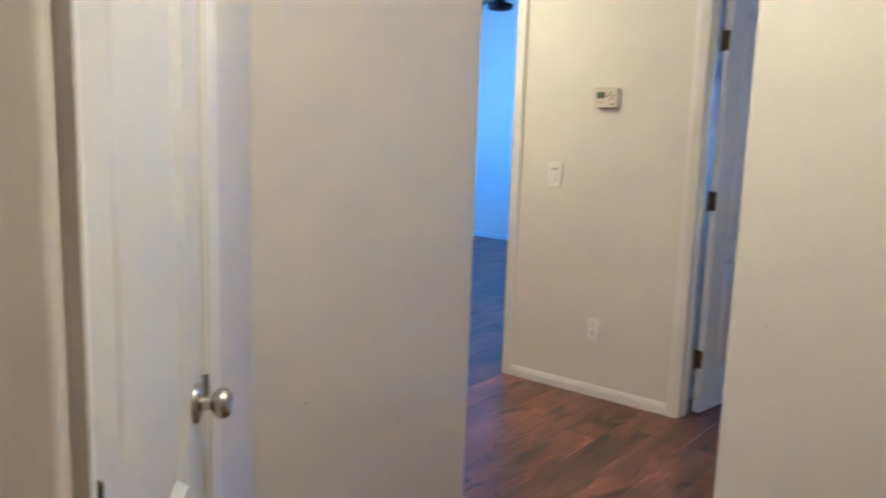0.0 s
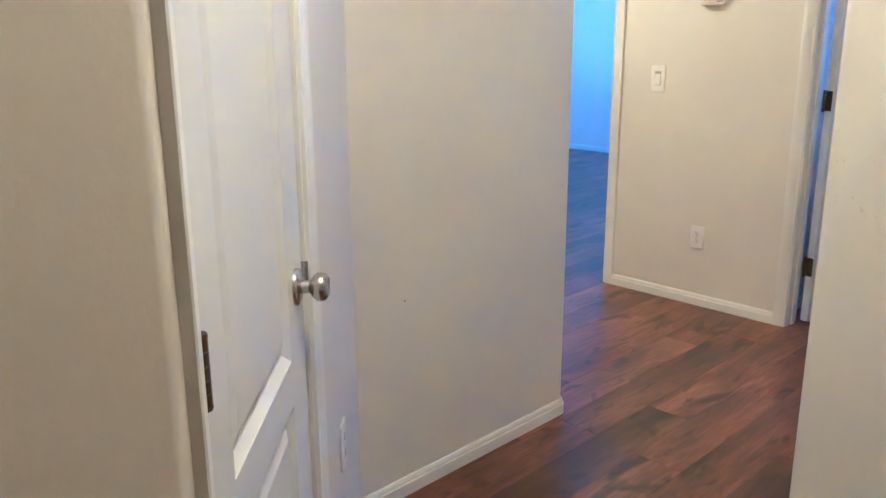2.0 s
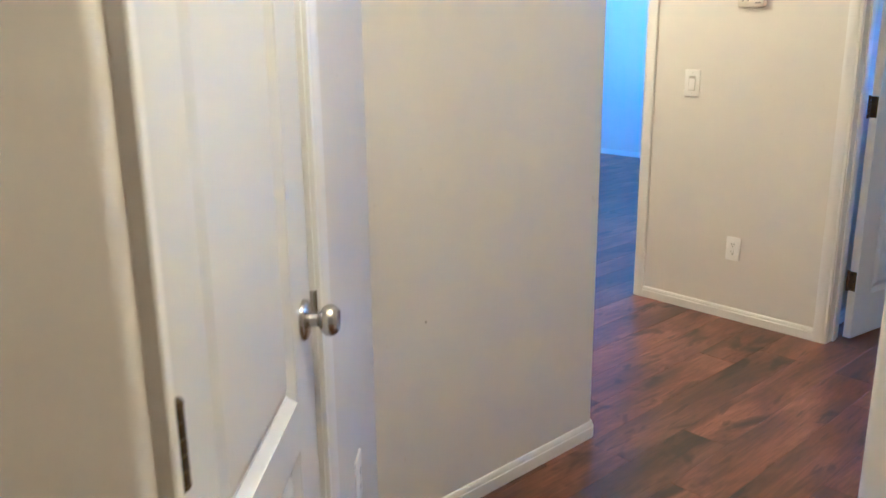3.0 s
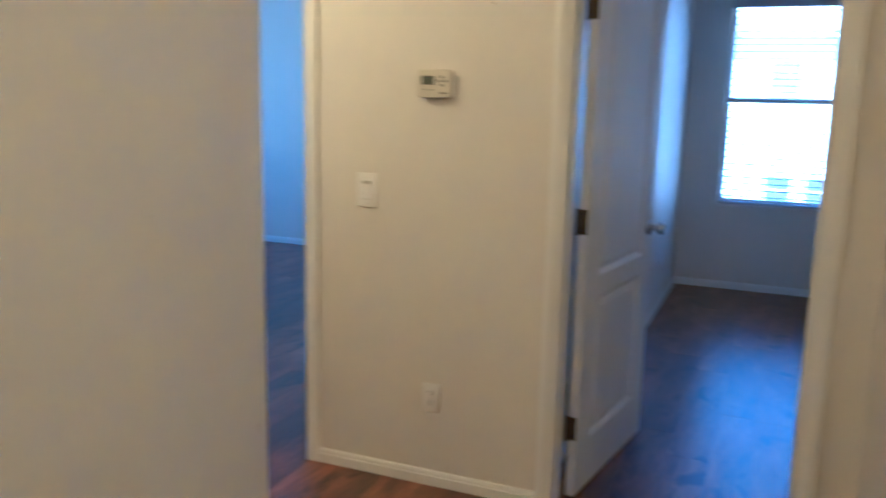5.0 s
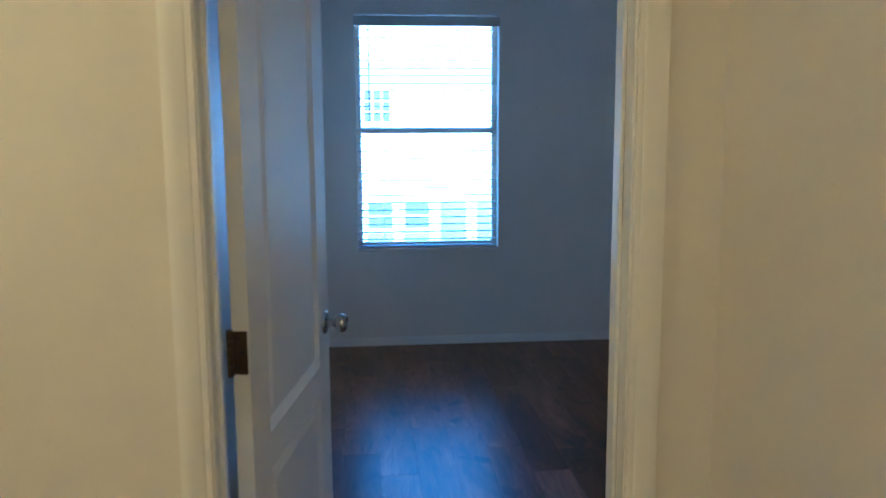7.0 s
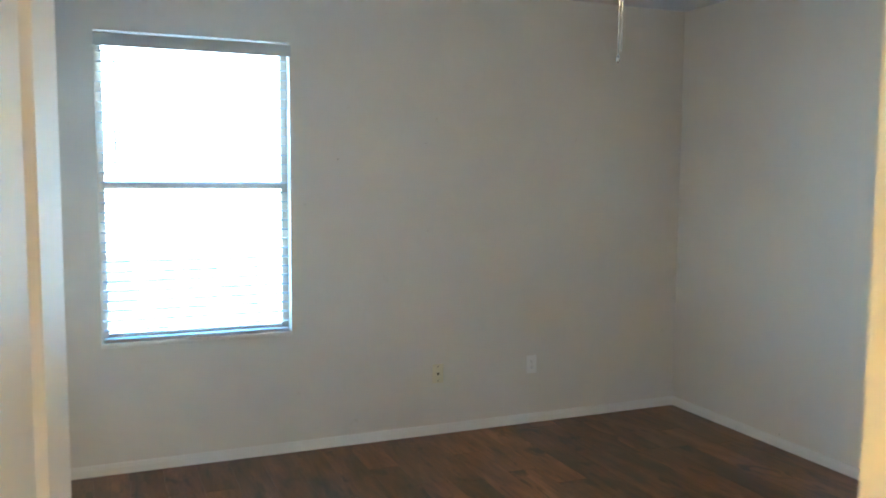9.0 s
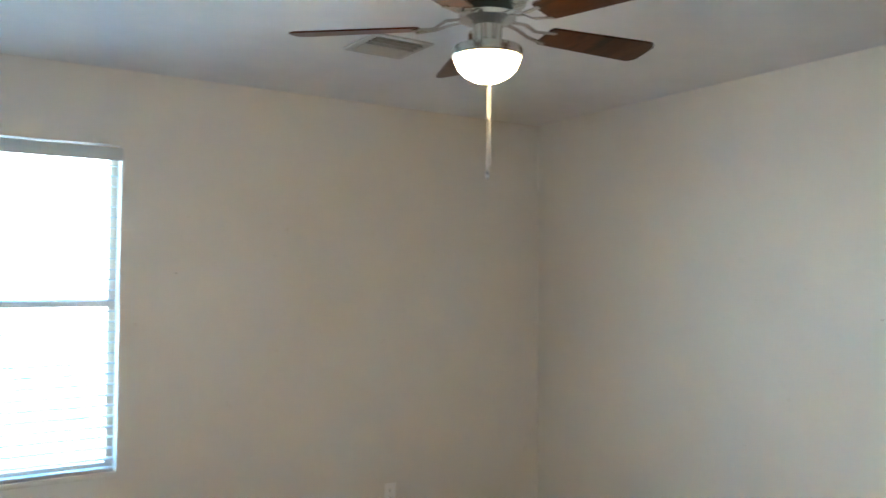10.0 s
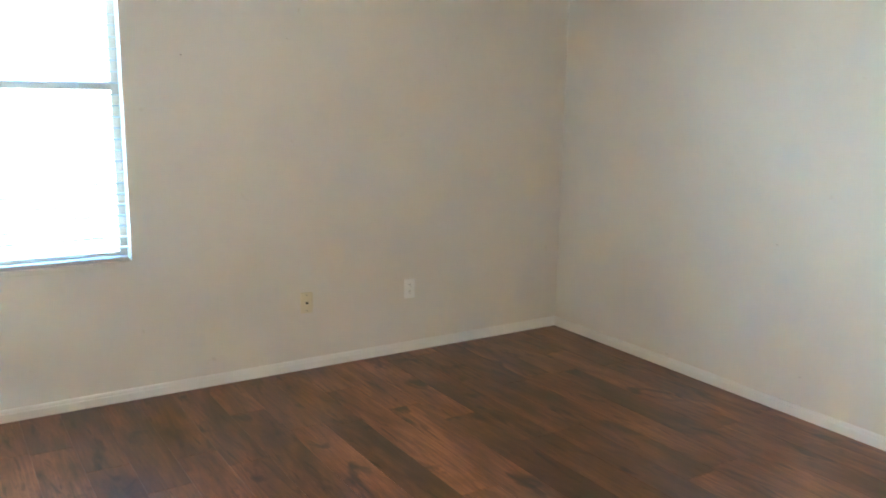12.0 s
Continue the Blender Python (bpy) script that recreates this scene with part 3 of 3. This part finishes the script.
bezel = boxed("screen_bezel", GREYPRINT, (-0.0475, -0.0015, -0.0278, -0.0262, -0.0045, 0.0265), thermostat, 0.0006)
boxed("screen", LCD, (-0.0450, -0.0040, -0.0284, -0.0272, -0.0020, 0.0240), bezel, 0, "dark grey display")
for dx, dz, w, h in ((0, 0.014, 0.0050, 0.0042), (0, -0.014, 0.0050, 0.0042), (-0.014, 0, 0.0050, 0.0042), (0.014, 0, 0.0050, 0.0042)):
    cx, cz = 0.0275 + dx, 0.009 + dz
    boxed("arrow_button", GREYPRINT, (cx - w, cx + w, -0.0286, -0.0262, cz - h, cz + h), thermostat, 0.0012)
boxed("key_mark", GREYPRINT, (0.0255, 0.0295, -0.0276, -0.0262, 0.006, 0.012), thermostat)
for cx in (-0.036, -0.012):
    boxed("round_button", THERMO, (cx - 0.0055, cx + 0.0055, -0.0284, -0.0262, -0.0335, -0.0265), thermostat, 0.0018)
    boxed("button_mark", GREYPRINT, (cx - 0.005, cx + 0.004, -0.0276, -0.0262, -0.0240, -0.0195), thermostat)
boxed("printed_bar", GREYPRINT, (0.022, 0.050, -0.0274, -0.0262, -0.0345, -0.0295), thermostat)

# ---- bedroom window, blind ----
WY = BY1 + 0.075
window = empty("window_1", pose((WX0 + WX1) / 2, WY, WZ0), "single-hung window with tan metal frame and meeting rail", "window", kind="structure")


def in_window(name, mat, dims, parent, bevel=0.0, label=""):
    x0, x1, y0, y1, z0, z1 = dims
    mx = (WX0 + WX1) / 2
    return boxed(name, mat, (x0 - mx, x1 - mx, y0 - WY, y1 - WY, z0 - WZ0, z1 - WZ0), parent, bevel, label)


RAIL = 1.486
fw = 0.036
for dims in ((WX0, WX0 + fw, WY, WY + 0.055, WZ0, WZ1), (WX1 - fw, WX1, WY, WY + 0.055, WZ0, WZ1), (WX0 + fw, WX1 - fw, WY, WY + 0.055, WZ1 - fw, WZ1), (WX0 + fw, WX1 - fw, WY, WY + 0.055, WZ0, WZ0 + fw)):
    in_window("window_frame", BRONZE, dims, window, 0.003, "tan metal window frame")
in_window("meeting_rail", BRONZE, (WX0 + fw, WX1 - fw, WY - 0.008, WY + 0.040, RAIL - 0.020, RAIL + 0.020), window, 0.003, "tan metal meeting rail")
for z0, z1, y in ((WZ0 + fw, RAIL - 0.02, WY + 0.012), (RAIL + 0.02, WZ1 - fw, WY + 0.032)):
    pane = in_window("pane", GLASS, (WX0 + fw, WX1 - fw, y, y + 0.004, z0, z1), window)
    pane.visible_shadow = False
tagged(boxed("window_sill", WALL, (WX0 - 0.004, WX1 + 0.004, BY1 - 0.005, WY, WZ0 - 0.022, WZ0 + 0.002), None, 0.004), "off-white painted drywall window sill", "window sill", kind="structure")

blind = empty("window_blind", pose((WX0 + WX1) / 2, BY1 + 0.030, WZ0), "white horizontal slat blind, lowered with its slats open", "blind")


def in_blind(name, mat, dims, parent, bevel=0.0, label=""):
    x0, x1, y0, y1, z0, z1 = dims
    return boxed(name, mat, (x0, x1, y0, y1, z0 - WZ0, z1 - WZ0), parent, bevel, label)


half = (WX1 - WX0) / 2
bx = half - 0.010
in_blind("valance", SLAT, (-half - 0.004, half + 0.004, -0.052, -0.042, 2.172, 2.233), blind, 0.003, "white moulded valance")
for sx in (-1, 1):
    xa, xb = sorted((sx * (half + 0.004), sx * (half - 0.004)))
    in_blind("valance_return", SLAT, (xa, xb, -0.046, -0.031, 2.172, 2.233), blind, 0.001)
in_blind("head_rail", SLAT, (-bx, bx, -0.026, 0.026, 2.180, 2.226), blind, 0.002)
PITCH, TILT = 0.0502, radians(3)
n = 0
z = 2.150
bm = bmesh.new()
for k in range(5):      # gently crowned slat
    y0 = -0.025 + k * 0.0125
    crown = 0.0022 * (1 - (y0 / 0.025) ** 2)
    for sx in (-bx, bx):
        bm.verts.new((sx, y0 * math.cos(TILT), crown + y0 * math.sin(TILT) + 0.0014))
        bm.verts.new((sx, y0 * math.cos(TILT), crown + y0 * math.sin(TILT) - 0.0014))
bm.verts.ensure_lookup_table()
v = bm.verts
for k in range(4):
    a, b = 4 * k, 4 * k + 4
    bm.faces.new((v[a], v[a + 2], v[b + 2], v[b]))
    bm.faces.new((v[a + 1], v[b + 1], v[b + 3], v[a + 3]))
    bm.faces.new((v[a], v[b], v[b + 1], v[a + 1]))
    bm.faces.new((v[a + 2], v[a + 3], v[b + 3], v[b + 2]))
bm.faces.new((v[0], v[1], v[3], v[2]))
bm.faces.new((v[16], v[18], v[19], v[17]))
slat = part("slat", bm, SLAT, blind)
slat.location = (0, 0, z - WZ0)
while z - PITCH > WZ0 + 0.045:
    z -= PITCH
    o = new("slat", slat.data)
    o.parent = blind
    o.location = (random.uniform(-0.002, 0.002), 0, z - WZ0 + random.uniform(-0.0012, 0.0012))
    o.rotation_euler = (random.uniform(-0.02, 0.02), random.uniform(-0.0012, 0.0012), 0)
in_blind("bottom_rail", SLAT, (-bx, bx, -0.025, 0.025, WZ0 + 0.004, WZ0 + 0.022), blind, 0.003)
for cx in (-0.30, 0.30):
    for cy in (-0.027, 0.027):
        in_blind("ladder_cord", CORD, (cx - 0.0008, cx + 0.0008, cy - 0.0008, cy + 0.0008, WZ0 + 0.01, 2.185), blind)
in_blind("tilt_wand", WAND, (-0.396, -0.388, -0.036, -0.029, 1.545, 2.175), blind, 0.002, "clear grey tilt wand")

# ---- ceiling fan ----
WOODBLADE = plank_material("blade_walnut", False, 0.5)
WOODBLADE.node_tree.nodes["Principled BSDF"].inputs["Coat Weight"].default_value = 0.0
WOODBLADE.node_tree.nodes["Principled BSDF"].inputs["Specular IOR Level"].default_value = 0.25
DARKMETAL = painted("dark_bronze_metal", (0.045, 0.038, 0.032), 0.4, 200, 0.0002, 0.2)


def ceiling_fan(x, y, drop, metal, lit, label):
    """A five-bladed fan hung drop below the ceiling; lit: with a light bowl and pull chains, else with a plain cap."""
    fan = empty("ceiling_fan", pose(x, y, H - drop), label, "ceiling fan", "ceiling fans")
    turned("canopy", metal, [(0, drop), (0.078, drop), (0.080, 0.018), (0.074, -0.036), (0.060, -0.052), (0, -0.052)], Matrix(), fan, steps=36)
    turned("motor_housing", metal, [(0, -0.050), (0.085, -0.052), (0.118, -0.062), (0.124, -0.080), (0.124, -0.132), (0.116, -0.150), (0.092, -0.160), (0, -0.160)], Matrix(), fan, "metal motor housing", 40)
    turned("vent_band", SLOT, [(0, -0.158), (0.078, -0.158), (0.078, -0.182), (0, -0.182)], Matrix(), fan, "dark motor vent ring", 36)
    turned("switch_housing", metal, [(0, -0.180), (0.088, -0.182), (0.086, -0.196), (0.058, -0.206), (0.046, -0.215), (0.044, -0.262), (0.050, -0.272), (0, -0.272)], Matrix(), fan, "", 36)
    turned("light_fitter", metal, [(0, -0.268), (0.070, -0.270), (0.104, -0.280), (0.108, -0.288), (0.108, -0.306), (0.104, -0.310), (0, -0.310)], Matrix(), fan, "metal fitter ring", 40)
    if lit:
        turned("light_bowl", FAN_BOWL, [(0, -0.308), (0.100, -0.308), (0.098, -0.320), (0.088, -0.343), (0.068, -0.364), (0.041, -0.379), (0.015, -0.385), (0, -0.3855)], Matrix(), fan, "lit frosted glass bowl", 40)
    else:
        turned("cap", metal, [(0, -0.308), (0.104, -0.308), (0.100, -0.322), (0.070, -0.334), (0, -0.338)], Matrix(), fan, "dark domed metal cap", 36)
    for k in range(5):
        turn = pose(0, 0, 0, 0, 0, 138 + 72 * k)
        bm = bmesh.new()
        tip = rounded([(0.205, -0.050), (0.610, -0.068), (0.610, 0.068), (0.205, 0.050)], [0.012, 0.035, 0.035, 0.012], 5)
        low = [bm.verts.new((p.x, p.y, -0.2160 - 0.20 * p.y)) for p in tip]
        top = [bm.verts.new((p.x, p.y, -0.2105 - 0.20 * p.y)) for p in tip]
        for i in range(len(tip)):
            j = (i + 1) % len(tip)
            bm.faces.new((low[i], low[j], top[j], top[i]))
        bm.faces.new(top)
        bm.faces.new(low[::-1])
        bmesh.ops.transform(bm, matrix=turn, verts=bm.verts)
        part("blade", bm, WOODBLADE, fan, "dark walnut fan blade")
        bm = bmesh.new()
        for sy in (-1, 1):      # forked blade iron
            pts = [(0.062, 0.010), (0.120, 0.026), (0.160, 0.020), (0.225, 0.034)]
            zs = [-0.190, -0.196, -0.214, -0.2185]
            for (xa, ya), (xb, yb), za, zb in zip(pts, pts[1:], zs, zs[1:]):
                vs = []
                for x, y, z in ((xa, ya, za), (xb, yb, zb)):
                    for dy, dz in ((-0.008, 0), (0.008, 0), (0.008, -0.004), (-0.008, -0.004)):
                        vs.append(bm.verts.new((x, sy * y + dy, z + dz - 0.20 * sy * y * (x > 0.15))))
                for i in range(4):
                    bm.faces.new((vs[i], vs[(i + 1) % 4], vs[4 + (i + 1) % 4], vs[4 + i]))
                bm.faces.new(vs[:4])
                bm.faces.new(vs[4:][::-1])
        bmesh.ops.transform(bm, matrix=turn, verts=bm.verts)
        part("blade_iron", bm, metal, fan)
    if not lit:
        return
    for dx, dy, z0, z1 in ((-0.028, -0.040, -0.262, -0.655), (0.030, 0.026, -0.262, -0.632)):
        bm = bmesh.new()
        lathe(bm, [(0.0011, z0), (0.0011, z1)], pose(dx, dy, 0), 8)
        for k in range(60):
            zz = z0 + (z1 - z0) * k / 60
            lathe(bm, [(0.0004, zz - 0.0018), (0.0019, zz), (0.0004, zz + 0.0018)], pose(dx, dy, 0), 6)
        chain = part("pull_chain", bm, CHROME, fan, "thin beaded metal pull chain", smooth=True)
        if z1 < -0.64:
            turned("pull_knob", CHROME, [(0.001, z1), (0.0035, z1 - 0.004), (0.006, z1 - 0.014), (0.0055, z1 - 0.022), (0.002, z1 - 0.027), (0, z1 - 0.028)], pose(dx, dy, 0), chain, "", 14)


ceiling_fan(*FAN, 0.032, NICKEL, True, "nickel ceiling fan with five walnut blades and lit bowl")
ceiling_fan((OX0 + BX0 - T) / 2, (BY0 + BY1) / 2, 0.020, DARKMETAL, False, "dark bronze ceiling fan with five blades, no lamp")

# ---- ceiling register ----
vent = empty("ceiling_vent", pose(0.71, 6.79, H), "white louvred ceiling air register near the fan", "air vent")
for dims in ((-0.145, 0.145, -0.145, -0.115), (-0.145, 0.145, 0.115, 0.145), (-0.145, -0.115, -0.115, 0.115), (0.115, 0.145, -0.115, 0.115)):
    boxed("frame", VENTPAINT, (*dims, -0.008, 0), vent, 0.002)
# Flat black sheet: the opening's inner shade is put into its colour.
boxed("duct", SLOT, (-0.115, 0.115, -0.115, 0.115, -0.0015, 0.0), vent)
for k in range(6):
    y = -0.0975 + k * 0.039
    bm = bmesh.new()
    box(bm, -0.115, 0.115, -0.010, 0.010, -0.0008, 0.0008)
    bmesh.ops.rotate(bm, cent=(0, 0, 0), matrix=Matrix.Rotation(radians(52 if k < 3 else -52), 3, "X"), verts=bm.verts)
    bmesh.ops.translate(bm, vec=(0, y, -0.009), verts=bm.verts)
    part("slat", bm, VENTPAINT, vent)


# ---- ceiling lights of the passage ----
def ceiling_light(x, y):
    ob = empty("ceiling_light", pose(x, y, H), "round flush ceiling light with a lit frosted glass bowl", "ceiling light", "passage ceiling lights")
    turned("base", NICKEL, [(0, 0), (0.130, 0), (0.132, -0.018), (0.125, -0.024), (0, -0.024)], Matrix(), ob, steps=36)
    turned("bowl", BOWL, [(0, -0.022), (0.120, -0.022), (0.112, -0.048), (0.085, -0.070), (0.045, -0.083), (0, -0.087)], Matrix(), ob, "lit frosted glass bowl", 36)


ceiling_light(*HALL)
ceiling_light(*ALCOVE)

# ---- outside: the flat is one storey up, a two-storey building stands across the yard ----
tagged(boxed("ground", DUST, (-400, 400, -400, 400, -3.5, -3.1)), "pale dusty ground between the buildings", "ground", kind="structure")
FY, GZ, EAVE = 25.0, -3.1, 3.38
house = empty("apartment_building", pose(0, FY, GZ), "sunlit pale stucco two-storey building with a tiled roof", "building")
boxed("wall", STUCCO, (-16, 18, 0, 11, 0, EAVE - GZ), house)
bm = bmesh.new()
for y0, y1, z0, z1 in ((-0.55, 5.5, -0.10, 2.10), (5.5, 11.55, 2.10, -0.10)):
    low = [bm.verts.new((x, y, z + EAVE - GZ + d)) for d in (0.0, 0.12) for x, y, z in ((-16.5, y0, z0), (18.5, y0, z0), (18.5, y1, z1), (-16.5, y1, z1))]
    for f in ((0, 1, 2, 3), (4, 7, 6, 5), (0, 4, 5, 1), (1, 5, 6, 2), (2, 6, 7, 3), (3, 7, 4, 0)):
        bm.faces.new([low[i] for i in f])
roof = part("roof", bm, ROOFTILE, house, "low pitched pale clay tile roof")
bm = bmesh.new()
for k in range(100):     # rounded ends of the tile courses along the eave
    lathe(bm, [(0.10, -0.20), (0.10, 0.9)], pose(-16.3 + 0.35 * k, -0.50, EAVE - GZ + 0.01, -70), 8)
part("eave_tiles", bm, ROOFTILE, roof)
boxed("fascia", STUCCO, (-16.5, 18.5, -0.50, -0.46, EAVE - GZ - 0.24, EAVE - GZ - 0.09), house)


def far_window(x0, x1, z0, z1, cols, rows):
    w = boxed("window", DARKGLASS, (x0, x1, -0.012, 0.02, z0 - GZ, z1 - GZ), house, 0, "dark window with white bars")
    for k in range(cols + 1):
        x = x0 + (x1 - x0) * k / cols
        boxed("bar", STUCCO, (x - 0.022, x + 0.022, -0.034, -0.010, z0 - GZ, z1 - GZ), w)
    for k in range(rows + 1):
        z = z0 + (z1 - z0) * k / rows - GZ
        boxed("bar", STUCCO, (x0 - 0.022, x1 + 0.022, -0.032, -0.012, z - 0.022, z + 0.022), w)
    boxed("window_sill", STUCCO, (x0 - 0.06, x1 + 0.06, -0.07, 0.0, z0 - GZ - 0.09, z0 - GZ - 0.025), w)


far_window(-1.15, -0.40, 1.72, 2.58, 3, 3)
for k in range(4):
    x = -1.10 + 1.02 * k
    if k < 2:
        far_window(x, x + 0.73, -1.22, -0.48, 1, 2)
        boxed("panel", FARGREY, (x, x + 0.73, -0.02, 0.02, -2.0 - GZ, -1.36 - GZ), house, 0.004, "grey panel under the window")
    else:
        boxed("panel", FARGREY, (x, x + 0.73, -0.02, 0.02, -2.0 - GZ, -0.48 - GZ), house, 0.004, "tall grey louvred panel")

# ---- floor planks, 167 mm by 1.22 m, running towards the window ----
PW, PL = 0.167, 1.22


def plank_mesh(bm, x, y, length):
    """A board with eased top edges."""
    e, g, top, low = 0.0009, 0.0002, 0.0, -0.0055
    x0, x1, y0, y1 = x + g, x + PW - g, y + g, y + length - g
    a = [bm.verts.new(c) for c in ((x0, y0, low), (x1, y0, low), (x1, y1, low), (x0, y1, low))]
    b = [bm.verts.new(c) for c in ((x0, y0, top - 0.0006), (x1, y0, top - 0.0006), (x1, y1, top - 0.0006), (x0, y1, top - 0.0006))]
    c = [bm.verts.new(d) for d in ((x0 + e, y0 + e, top), (x1 - e, y0 + e, top), (x1 - e, y1 - e, top), (x0 + e, y1 - e, top))]
    for p, q in ((a, b), (b, c)):
        for k in range(4):
            bm.faces.new((p[k], p[(k + 1) % 4], q[(k + 1) % 4], q[k]))
    bm.faces.new(c)


bm = bmesh.new()
plank_mesh(bm, 0, 0, PL)
me = bpy.data.meshes.new("plank")
bmesh.ops.recalc_face_normals(bm, faces=bm.faces)
bm.to_mesh(me)
bm.free()
me.materials.append(PLANK)
rest = bmesh.new()
column = random.Random(7)
near = 0
for i in range(-33, 26):
    x = -1.01 + i * PW
    if x < -6.5 or x > 3.0:
        continue
    y = -2.7 - column.choice((0.1, 0.45, 0.78, 1.1)) - column.uniform(0, 0.08)
    while y < 7.98:
        cx, cy = x + PW / 2, y + PL / 2
        used = (-2.9 < cx < -0.35 and 0.7 < cy < 4.2) or (-1.5 < cx < 2.5 and 3.6 < cy) or (-3.4 < cx < -2.2 and 3.6 < cy < 6.0)
        length = min(PL, 8.0 - y)
        if used and near < 300 and length == PL:
            o = new("plank", me)
            o.location = (x, y, 0)
            o.parent = floor
            near += 1
        elif length > 0.05:
            plank_mesh(rest, x, y, length)
        y += PL
ob = part("planks", rest, PLANKS, floor)
tagged(ob, "more dark brown vinyl floor planks", kind="stuff")
